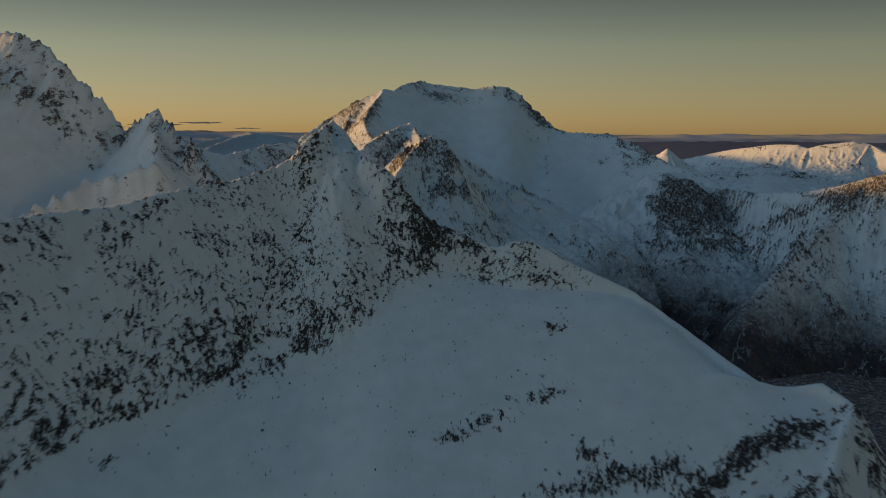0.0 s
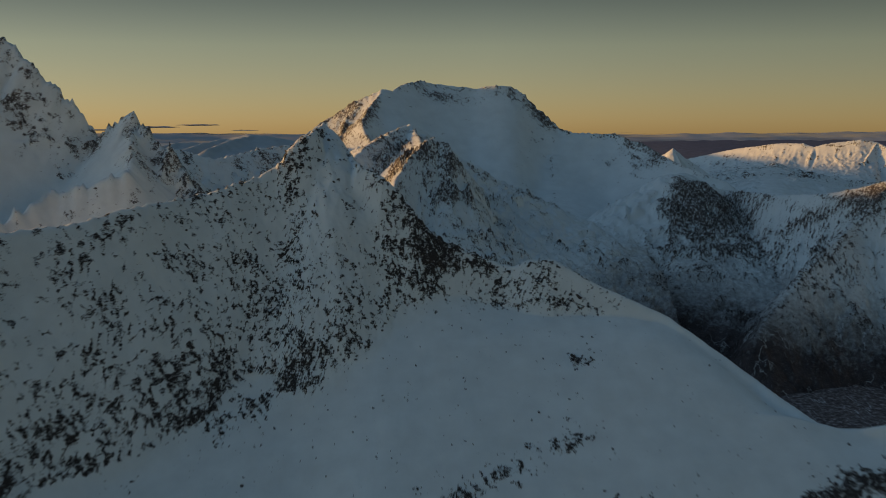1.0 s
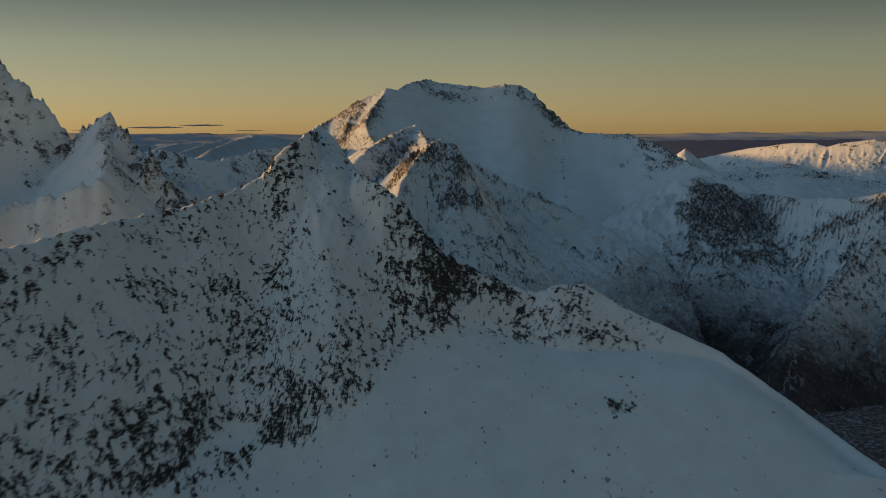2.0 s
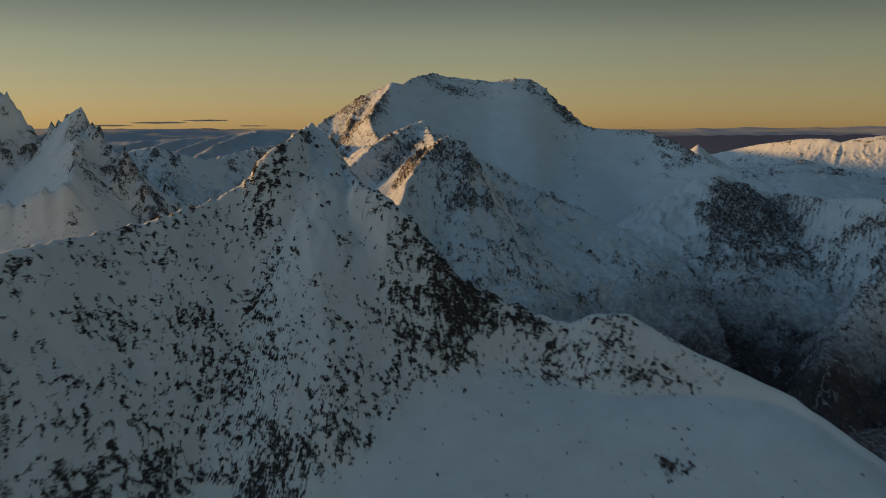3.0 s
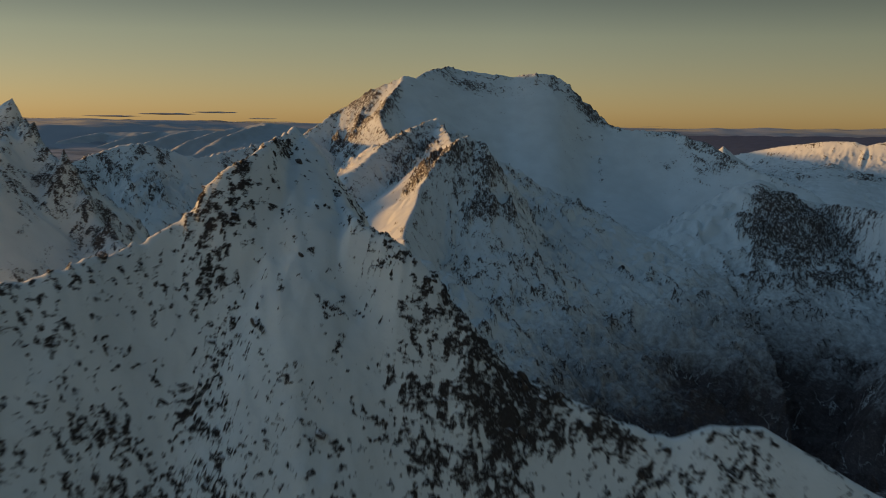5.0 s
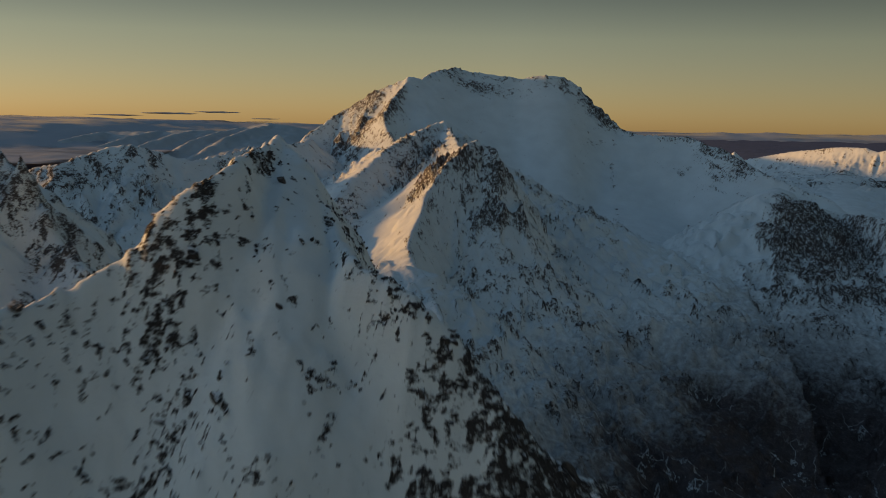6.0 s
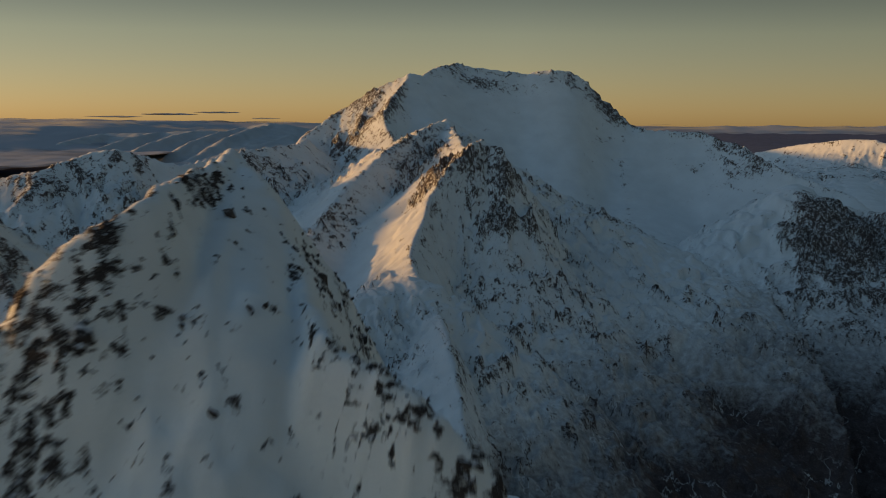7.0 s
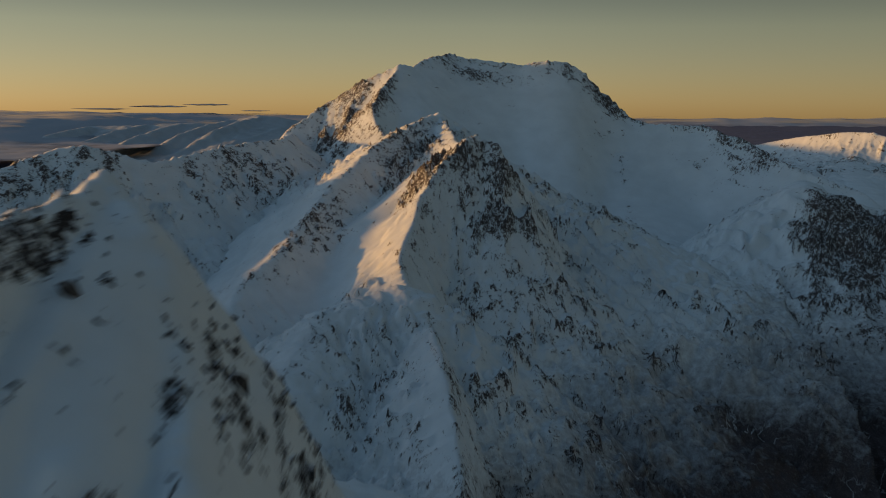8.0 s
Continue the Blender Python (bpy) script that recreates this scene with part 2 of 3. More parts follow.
        fall = n.new("ShaderNodeMapping")  # snow lies in the stream beds that run down the slope
        fall.inputs["Scale"].default_value = (1, 1, 0.12)
        l.new(pos, fall.inputs["Vector"])
        bed = noise_node(n, l, 0.075, 5, 0.55, fall.outputs[0])
        line = n.new("ShaderNodeMapRange")
        line.inputs["From Min"].default_value, line.inputs["From Max"].default_value = 0.010, 0.003
        l.new(math_node(n, l, "ABSOLUTE", math_node(n, l, "ADD", bed, -0.5)), line.inputs["Value"])
        gaps = n.new("ShaderNodeMapRange")
        gaps.inputs["From Min"].default_value, gaps.inputs["From Max"].default_value = 0.5, 0.62
        l.new(wide, gaps.inputs["Value"])
        kept = math_node(n, l, "MULTIPLY_ADD", math_node(n, l, "MULTIPLY", line.outputs[0], gaps.outputs[0]), -0.6, 1.0)
        snowless = math_node(n, l, "MULTIPLY", cut.outputs[0], kept)
        mix2 = n.new("ShaderNodeMixRGB")
        l.new(snowless, mix2.inputs[0]), l.new(colour, mix2.inputs[1]), l.new(heath.outputs[0], mix2.inputs[2])
        colour = mix2.outputs[0]
    l.new(colour, bsdf.inputs["Base Color"])
    rough = math_node(n, l, "MULTIPLY_ADD", bare, 0.25, 0.6)
    l.new(rough, bsdf.inputs["Roughness"])
    bsdf.inputs["Specular IOR Level"].default_value = 0.25
    bump = n.new("ShaderNodeBump")
    bump.inputs["Distance"].default_value = 0.6 * size
    bump.inputs["Strength"].default_value = 0.8
    fine = math_node(n, l, "MULTIPLY_ADD", crumb, 0.5, grain)
    l.new(math_node(n, l, "MULTIPLY", fine, math_node(n, l, "MULTIPLY_ADD", bare, 0.9, 0.2)), bump.inputs["Height"])
    l.new(bump.outputs[0], bsdf.inputs["Normal"])
    return m


NEAR = snow_rock("snow_over_dark_rock", 0.62, dip=50, stretch=2.0, broken=1.7, mess=3.6, rock_a=(0.02, 0.018, 0.02), rock_b=(0.11, 0.098, 0.092))
BROWN = dict(dip=24, stretch=0.5, broken=4.0, mess=4.6, rock_a=(0.03, 0.026, 0.028), rock_b=(0.20, 0.17, 0.155))
CRAG = snow_rock("snow_over_grey_crag", 0.8, dip=20, stretch=0.7, broken=3.2, mess=3.6, rock_a=(0.035, 0.031, 0.034), rock_b=(0.2, 0.18, 0.17))
MID = snow_rock("snow_over_brown_rock", 1.4, thaw=(258, 304), **BROWN)
HEATHY = snow_rock("thawing_snow_over_brown_rock", 0.9, thaw=(258, 322), tilt=0.10, **BROWN)
STREAKED = snow_rock("snow_streaked_brown_rock", 1.1, thaw=(290, 354), tilt=-0.15, **BROWN)
def lowland(name):
    """Frosted brown heath on the valley floor, blued farther out to stand for distance haze."""
    m, n, l = node_material(name)
    pos = n.new("ShaderNodeNewGeometry").outputs["Position"]
    mottle = noise_node(n, l, 0.05, 8, 0.65, pos)
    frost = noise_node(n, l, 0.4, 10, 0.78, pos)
    # blue-grey of distance haze, put into the base colour of the far ground
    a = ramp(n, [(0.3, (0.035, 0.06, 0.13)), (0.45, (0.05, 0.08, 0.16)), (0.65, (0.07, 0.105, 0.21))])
    c = ramp(n, [(0.47, (0, 0, 0)), (0.55, (0.09, 0.095, 0.10)), (0.68, (0.42, 0.44, 0.46))])
    l.new(mottle, a.inputs[0]), l.new(frost, c.inputs[0])
    heath = ramp(n, [(0.3, (0.05, 0.038, 0.038)), (0.5, (0.10, 0.08, 0.078)), (0.7, (0.19, 0.16, 0.155))])
    l.new(frost, heath.inputs[0])
    fall = n.new("ShaderNodeMapping")  # snow in the stream beds
    fall.inputs["Scale"].default_value = (1, 0.16, 0.2)
    fall.inputs["Rotation"].default_value = (0, 0, radians(-25))
    l.new(pos, fall.inputs["Vector"])
    bed = noise_node(n, l, 0.05, 5, 0.5, fall.outputs[0])
    line = n.new("ShaderNodeMapRange")
    line.inputs["From Min"].default_value, line.inputs["From Max"].default_value = 0.005, 0.001
    l.new(math_node(n, l, "ABSOLUTE", math_node(n, l, "ADD", bed, -0.5)), line.inputs["Value"])
    stream = n.new("ShaderNodeMixRGB")
    stream.inputs[2].default_value = (0.55, 0.58, 0.6, 1)
    reach = n.new("ShaderNodeMapRange")
    reach.inputs["From Min"].default_value, reach.inputs["From Max"].default_value = 0.47, 0.6
    l.new(mottle, reach.inputs["Value"])
    l.new(math_node(n, l, "MULTIPLY", line.outputs[0], reach.outputs[0]), stream.inputs[0]), l.new(heath.outputs[0], stream.inputs[1])
    sep = n.new("ShaderNodeSeparateXYZ")
    l.new(pos, sep.inputs[0])
    out = n.new("ShaderNodeMapRange")  # heath in the valley, haze blue painted in out on the lowland
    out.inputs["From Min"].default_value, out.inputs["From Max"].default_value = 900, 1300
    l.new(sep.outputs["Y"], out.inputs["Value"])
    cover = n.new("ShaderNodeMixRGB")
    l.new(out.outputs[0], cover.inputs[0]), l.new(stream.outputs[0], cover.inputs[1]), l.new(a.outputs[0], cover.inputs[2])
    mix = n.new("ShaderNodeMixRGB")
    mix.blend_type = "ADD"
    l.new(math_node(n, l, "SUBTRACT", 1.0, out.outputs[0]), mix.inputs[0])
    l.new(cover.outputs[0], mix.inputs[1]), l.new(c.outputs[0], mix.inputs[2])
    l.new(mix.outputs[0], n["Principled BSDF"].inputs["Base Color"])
    n["Principled BSDF"].inputs["Roughness"].default_value = 0.95
    return m


LOWLAND = lowland("heath_with_painted_haze")
FAR = snow_rock("distant_snow_and_rock", 5.0)
# snow greyed and blued: distance haze put into its base colour
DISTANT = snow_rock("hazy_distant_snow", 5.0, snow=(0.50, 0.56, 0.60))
HILL = snow_rock("windswept_snow_and_rock", 2.5, dip=20, stretch=0.8, broken=2.5)

# ---- ground ----
gxs = spaced((-4600, -700, 60), (-700, 700, 8), (700, 4600, 60))
gys = spaced((-1200, 200, 40), (200, 1400, 8), (1400, 4700, 60))
X, Y = np.meshgrid(gxs, gys)
G = 232 + 30 * smooth(1200, 4700, np.hypot(X, Y)) + 6 * fbm(X / 60, Y / 60, 4, 3)
G = G + 22 * smooth(0, 320, np.abs(X - 120)) - 95 * smooth(1700, 3000, Y) * smooth(900, -100, X)
G = G + 13 * spot(X, Y, 140, 640, 150, 260)
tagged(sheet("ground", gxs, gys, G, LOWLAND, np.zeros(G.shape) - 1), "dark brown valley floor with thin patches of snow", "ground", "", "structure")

# ---- near ridge ----
PEAK = (-35.3, 317, 401.8)
# beyond x = -108 the left arm is unseen, carried on high to block the sun
LEFT_ARM = [PEAK, (-36.2, 306, 400.6), (-35.4, 293, 400.2), (-37.4, 290.6, 398.7), (-40, 289.6, 396.2), (-41.6, 288.8, 393.8), (-44.2, 287.8, 391.5), (-48.1, 285.6, 389.4), (-53, 281.5, 387.6), (-59, 278, 386), (-72, 267, 384), (-85, 258, 380.6), (-98, 250, 379.7), (-108, 240, 378.6), (-160, 205, 384), (-260, 150, 400), (-330, 120, 330), (-400, 100, 240)]
RIGHT_ARM = [PEAK, (-30.6, 312.5, 398.2), (-29, 308, 395), (-26.5, 301, 393.4), (-23.2, 290, 392.2), (-17, 286.5, 389.3), (-10, 284.5, 381.5), (-4, 285.5, 374), (2, 285.5, 371.2), (13, 285, 366.6)]
SUMMIT_RAMP = [(-34.3, 315, 400), (-32.3, 303, 397.3), (-30.3, 293, 395), (-29.7, 289, 392), (-29.2, 285, 386.5)]
BROW = [(-4, 286, 372), (13, 285, 366), (19, 284, 369), (25, 284, 369.1), (37, 281, 362.6), (52.6, 275, 356.3), (69, 262, 344.8), (81, 248, 337.3), (88, 247.5, 337.4), (95, 247, 338.6), (100, 239, 335.5), (92, 228, 330.5), (86, 217, 323), (80, 200, 312), (76, 180, 300), (72, 90, 262)]


def near_ground(X, Y):
    """The near ridge without its rocks: the height, the distance from the crest, and how far it is steep face rather than snow bowl."""
    Xw, Yw = X + 0.9 * fbm(X / 14, Y / 14, 3, 2), Y + 0.9 * fbm(X / 14, Y / 14, 3, 11)
    a, s1, d1, _ = crest(Xw, Yw, LEFT_ARM, (2.25, 260), (2.2, 150), 0.1, 0.7)
    b, s2, d2, _ = crest(Xw, Yw, RIGHT_ARM, (1.9, 170), (2.4, 260), 0.1, 1.0)
    c, s3, d3, _ = crest(Xw, Yw, BROW, (1.6, 160), (1.6, 160), 0.2, 0.8)
    ramp_up, _, _, _ = crest(Xw, Yw, SUMMIT_RAMP, (2.1, 200), (2.1, 200), 0.1, 6)
    a = a + 1.5 * (ridged(s1 / 5, s1 * 0, 4, 71, 0.7) - 0.55) * np.exp(-d1 / 3.0)
    b = b + 1.6 * (ridged(s2 / 5, s2 * 0, 4, 72, 0.7) - 0.55) * np.exp(-d2 / 3.0)
    lip, arm = np.array(BROW[3:])[::-1], np.array(LEFT_ARM)[::-1]
    beyond = np.maximum(Xw - np.interp(Yw, lip[:, 1], lip[:, 0]), Yw - 284.5)
    beyond = np.maximum(beyond, np.interp(Yw, arm[:, 1], arm[:, 0]) - Xw)
    flat = Y - 5 * np.log1p(np.exp((Y - 271) / 5))
    bowl = 337 + 0.62 * (flat - 240.5) + 0.15 * (Y - flat) + 1.0 * fbm(X / 30, Y / 30, 2, 8) + 0.15 * fbm(X / 5, Y / 9, 3, 9)
    bowl = bowl + 0.12 * np.maximum(0, 215 - Y) - 3.6 * spot(X, Y, 90, 248, 15, 13) + 4.5 * spot(X, Y, -5, 285, 15, 13) - 6.5 * smooth(-12, -36, X) * smooth(-95, -62, X)
    bowl = bowl - 6.5 * np.exp(-(np.minimum(beyond, 0) / 9) ** 2) * spot(X, Y, 68, 258, 19, 16)  # rolls over towards the lip
    inner = smooth(1.5, -1.5, beyond)
    cliff = c + 3.0 * (ridged(s3 / 12, d3 / 40, 3, 6) - 0.6) * smooth(0, 10, d3)
    bowl = np.maximum(bowl, c) * inner + cliff * (1 - inner)
    fill = 9 * smooth(2, 30, np.minimum(d1, d2))  # drifted snow where the arms meet
    face = 0.5 * (a + b + np.sqrt((a - b) ** 2 + fill ** 2))
    face = 0.5 * (face + ramp_up + np.sqrt((face - ramp_up) ** 2 + 2.0))
    soft = face.copy()
    for _ in range(90):  # wind rounds the folds off
        soft[1:-1, 1:-1] = 0.25 * (soft[:-2, 1:-1] + soft[2:, 1:-1] + soft[1:-1, :-2] + soft[1:-1, 2:])
    mild = smooth(2.5, 8, np.minimum(d1, d2))
    face = face * (1 - mild) + soft * mild
    # where the face runs out on the bowl the snow drifts into a short curve
    k = 2.0
    H = np.maximum(face, bowl) + k * np.exp(-np.abs(face - bowl) / k) * 0.6
    on = smooth(-2, 3, face - bowl)
    on = on * smooth(0.5, 7, np.minimum(d1, d2))
    H = H + (0.8 * fbm(X / 8, Y / 8, 4, 13) + 0.5 * ridged((X + 0.8 * H) / 4, (H - 0.8 * X) / 11, 3, 14) + 1.8 * (ridged((X + 0.25 * H) / 13, (H - 0.25 * X) / 34, 3, 3) - 0.6)) * on
    return H, np.minimum(np.minimum(d1, d2), d3 + 4), face - bowl


def near_patches(X, Y, H):
    _, _, edge = near_ground(X, Y)
    on_face = smooth(-0.5, 2.0, edge)
    r = -1.0 + 0.78 * on_face
    r = r + on_face * (0.24 * np.exp(-(np.maximum(edge, 0) / 12) ** 2) * smooth(-15, -35, X) - 0.16 * smooth(6, 20, edge))  # denser towards the foot
    r = r + 0.75 * spot(X, Y, 4, 281, 9, 6) + 1.1 * spot(X, Y, 20, 281, 9, 4) + 0.7 * spot(X, Y, 33, 278, 8, 3)  # outcrop and knoll
    r = r + 0.55 * spot(X, Y, -9, 283, 7, 8, -20) + 0.2 * spot(X, Y, -17, 286, 4, 4)
    for x, y, rx, ry, turn, much in ((24, 240.5, 5, 2.5, 20, 1.35), (11, 234, 7, 2.2, 15, 1.15), (2, 229, 5, 2, 20, 1.05), (34, 225, 6, 3, 10, 1.2), (38, 219, 6, 3, 15, 1.25), (26, 216, 8, 3, 5, 1.15), (50, 221, 7, 3, 20, 1.25), (57, 216, 9, 3.5, 30, 1.3), (71, 226, 12, 3, 38, 1.35), (82, 231, 7, 3, 40, 1.4), (84, 210, 9, 9, 30, 1.5), (70, 208, 12, 4, 30, 1.3), (28, 262, 5, 3, 0, 0.95), (-52, 251, 3, 4, 0, 1.0), (-46, 254, 5, 3, 30, 1.05), (-40, 258.5, 5, 2, 35, 1.0), (-68, 235, 4, 1.5, 40, 1.0), (-78, 226, 4, 2, 40, 1.0)):
        r = r + (much - 0.25) * spot(X, Y, x, y, rx, ry, turn) + 0.32 * spot(X, Y, x, y, rx * 1.7, ry * 2.0, turn)
    r = r + 0.8 * spot(X, Y, -41.2, 289.4, 2.2, 2.2) + 0.35 * spot(X, Y, -35.5, 293.5, 2, 3) + 0.9 * spot(X, Y, -37, 289.3, 1.6, 2) + 0.1 * spot(X, Y, -36, 309, 2, 7) - 0.55 * spot(X, Y, -27, 302, 4, 9, 15) + 0.5 * spot(X, Y, -38, 282, 3, 6, 25)
    r = r + 1.3 * spot(X, Y, 102, 234, 6, 14) + 1.0 * spot(X, Y, 92, 234, 8, 4, 40) + 0.4 * fbm(X / 16, (Y + 0.5 * H) / 16, 2, 33) * on_face
    r = r - (0.35 * spot(X, Y, -30, 286, 6, 8) + 0.3 * spot(X, Y, -20, 283, 4, 5)) * on_face
    return r


xs = spaced((-420, -260, 3), (-260, -85, 1.0), (-85, -55, 0.6), (-55, 10, 0.32), (10, 60, 0.55), (60, 150, 1.0))
ys = spaced((10, 80, 2), (80, 230, 1.0), (230, 262, 0.6), (262, 322, 0.34), (322, 390, 1.3))
X, Y = np.meshgrid(xs, ys)
H, away, _ = near_ground(X, Y)
H, amount = bare_rock(X, Y, H, away, xs, ys, 2, 0.72, -0.05, 1.5, 0.12, 0.7, 0.6, 0.2, near_patches, 1.2, 0.7, 0.6)
near_grid = (xs, ys, H, amount)
tagged(sheet("near_ridge", xs, ys, H, NEAR, amount, 150), "steep snowy ridge with dark broken rock showing through", "mountain", "", "structure")

# ---- mountains on the left ----
left_lines = [
    ([(-420, 470, 470), (-240, 430, 452), (-179, 412, 435.5), (-170, 410, 435), (-158, 408, 430), (-153, 405, 424), (-140, 403, 414.5), (-135, 402, 409), (-126, 400, 397.5), (-123, 398.5, 398.8), (-119, 397, 400), (-115.5, 395, 402.5), (-113.5, 394.2, 404.4), (-112.3, 393.8, 405.2), (-111, 393.2, 403.5), (-109.5, 392.5, 400), (-107, 391.5, 400.2), (-105.8, 391, 401.3), (-104.5, 390.3, 398.5), (-102.5, 389.5, 396.5), (-98, 387, 392.5), (-95.5, 386, 393), (-94, 385.5, 388), (-87, 380, 380), (-72, 362, 372), (-60, 345, 355)], (1.2, 120), (0.8, 22), 0.45),
    ([(-112, 393, 402), (-106, 375, 391), (-104, 360, 386.5), (-125, 353, 380), (-139, 332, 371)], (0.7, 40), (0.6, 40)),
]
def left_patches(X, Y, H):
    return 0.1 * spot(X, Y, -160, 398, 22, 6, 10) + 0.9 * spot(X, Y, -158, 389, 30, 5, -8) - 0.6 * spot(X, Y, -120, 378, 9, 12) + 0.4 * spot(X, Y, -130, 396, 9, 6) + 0.6 * spot(X, Y, -98, 382, 14, 16, 30) - 0.5 * spot(X, Y, -150, 365, 40, 22)


mountain("left_peak", "jagged snowy peak with a sharp rock spire", spaced((-480, -220, 2.5), (-220, -50, 0.9), (-50, 60, 2.5)), spaced((290, 460, 0.9), (460, 600, 2.0)), left_lines, CRAG, gully=(14, 5), seed=4, warp=1.5, grain=2.0, bare=-0.85, crest_bare=0.35, teeth=6.5, bulge=1.5, calm=((-150, 366, 45, 18), (-120, 372, 12, 12)), patch=left_patches)

back_lines = [
    ([(-440, 690, 340), (-330, 690, 352), (-218, 700, 372), (-198, 718, 380.5), (-188, 720, 381.5), (-163, 740, 372.5), (-140, 790, 378), (-116, 822, 380.5), (-134, 960, 378)], (0.7, 80), (0.5, 40)),
    ([(-200, 718, 380), (-200, 690, 350), (-198, 660, 330)], (0.6, 30), (0.6, 30)),
    ([(-128, 806, 376), (-122, 775, 356), (-118, 740, 335)], (0.3, 30), (0.3, 30)),
]
mountain("back_ridge", "low snowy ridge with rocky ribs", spaced((-440, -40, 1.5)), spaced((600, 960, 1.5)), back_lines, MID, gully=(14, 7), seed=6, bare=-0.85, grain=3.0, crest_bare=0.3, teeth=3, patch=lambda X, Y, H: 0.65 * spot(X, Y, -200, 702, 34, 26) + 0.7 * spot(X, Y, -132, 785, 20, 26))

# unseen high ground beyond the spire, added to shade the valley from the low sun
mountain("left_shade_ridge", "unseen snowy ridge added to shade the valley", spaced((-700, -190, 4)), spaced((480, 900, 4)), [([(-560, 640, 400), (-430, 620, 385), (-350, 625, 372), (-343, 676, 364), (-346, 712, 378), (-350, 790, 394), (-370, 860, 376)], (0.4, 90), (0.4, 90)), ([(-390, 615, 374), (-380, 560, 366), (-370, 500, 345)], (0.4, 90), (0.4, 90))], FAR, gully=(20, 4), seed=7, bare=-0.5, grain=5)

# ---- main massif ----
massif_lines = [
    ([(-137, 960, 379), (-113, 985, 398), (-88, 985, 413), (-63, 985, 425.5), (-55, 990, 424), (-41, 1010, 431), (-27, 1030, 435), (-12, 1030, 431.5), (5, 1032, 430), (26, 1032, 426.5), (44, 1030, 430), (61, 1030, 429.5), (74, 1028, 421.5), (87, 1024, 406), (104, 1018, 389.5), (117, 1012, 385.5), (141, 1007, 384), (160, 1003, 383.5), (176, 980, 376.5), (186, 958, 369), (205, 930, 358.5), (240, 905, 345)], (1.0, 120), (0.4, 60)),
    ([(95, 985, 364), (93, 935, 337), (90, 865, 320), (92, 838, 301), (105, 812, 268), (115, 765, 250)], (0.1, 20), (0.1, 20), 0.22, 15),
    ([(-61, 985, 424), (-72, 950, 408), (-77, 930, 397.5), (-60, 880, 372.5)], (0.8, 50), (0.7, 50)),
]
def massif_patches(X, Y, H):
    return 2.0 * spot(X, Y, -96, 950, 22, 42) + 1.5 * spot(X, Y, -10, 1016, 38, 13) + 1.3 * spot(X, Y, 180, 965, 30, 30) + 1.3 * spot(X, Y, 88, 1018, 18, 10) + 1.0 * spot(X, Y, 52, 1020, 14, 8) + 0.35 * smooth(335, 312, H) * smooth(30, 90, X) + 0.9 * spot(X, Y, 98, 850, 40, 12) + 1.0 * spot(X, Y, 108, 828, 34, 12)


mountain("main_massif", "broad snow-covered summit with a rocky crest", spaced((-230, 330, 1.3)), spaced((760, 1200, 1.3)), massif_lines, MID, gully=(20, 7.0), seed=8, warp=3, bare=-1.45, grain=2.4, steep=0.8, lean=0.7, crest_bare=1.2, bulge=1.5, teeth=2.5, ribs=1.7, calm=((60, 960, 85, 65), (10, 930, 60, 50), (140, 940, 60, 50), (50, 1000, 60, 30)), patch=massif_patches)

# ---- middle peak ----
mid_lines = [
    ([(-45, 860, 384), (-28, 800, 396), (-50, 770, 387), (-72, 720, 368.5), (-86, 680, 347.5), (-99, 640, 333), (-104, 600, 317), (-118, 540, 296)], (0.6, 40), (0.35, 25), 0.3, 2),
    ([(-28, 800, 394), (-18, 742, 382.5), (-9, 704, 387.5), (-15, 698, 386.5), (-25, 690, 376), (-34, 678, 363), (-37, 660, 352), (-38.5, 640, 341.5), (-33, 615, 335), (-25, 590, 328.5), (-20.5, 560, 321), (-15, 520, 303)], (1.9, 58), (0.3, 30), 0.45, 1),
    ([(-38, 614, 338), (-62, 602, 332), (-72, 560, 316), (-82, 500, 285)], (0.45, 80), (0.5, 40), 0.45, 12),
    ([(-9, 704, 387.5), (-1, 702, 385), (5, 708, 373), (12, 722, 361), (26, 765, 349), (48, 828, 332), (75, 845, 308)], (0.7, 40), (1.5, 70), 0.5, 1),
    ([(4, 708, 374), (16, 690, 338), (28, 650, 296), (34, 600, 266)], (1.0, 60), (1.0, 60), 0.5, 5),
]


def mid_patches(X, Y, H):
    r = 0.95 * spot(X, Y, 2, 696, 17, 24) + 0.7 * spot(X, Y, 30, 778, 14, 34, -25) + 2.2 * spot(X, Y, -30, 699, 20, 11, 45)
    r = r + 1.3 * spot(X, Y, -42, 764, 34, 15, 55) + 0.85 * spot(X, Y, -78, 684, 50, 11, 60) + 0.3 * spot(X, Y, -46, 590, 22, 34)
    r = r + 0.45 * spot(X, Y, 16, 668, 12, 12) + 0.8 * spot(X, Y, 70, 792, 22, 12, -30)
    return r + 0.2 * smooth(342, 315, H) * smooth(-110, -50, X) - 0.5 * spot(X, Y, -58, 668, 13, 30, -20)


mountain("middle_peak", "rocky pyramid peak with a sunlit snow rib", spaced((-240, -110, 1.6), (-110, 50, 0.8), (50, 140, 1.2)), spaced((450, 580, 1.3), (580, 720, 0.8), (720, 870, 1.1)), mid_lines, HEATHY, gully=(11, 7), seed=10, warp=2.0, bare=-1.2, grain=1.8, lean=0.5, crest_bare=0.5, bulge=1.0, teeth=3.5, ribs=1.5, amp=3.2, calm=((-62, 672, 13, 45, -25), (-130, 690, 40, 60)), patch=mid_patches, boulders=lambda X, Y: 2.2 * spot(X, Y, -46, 580, 24, 44))

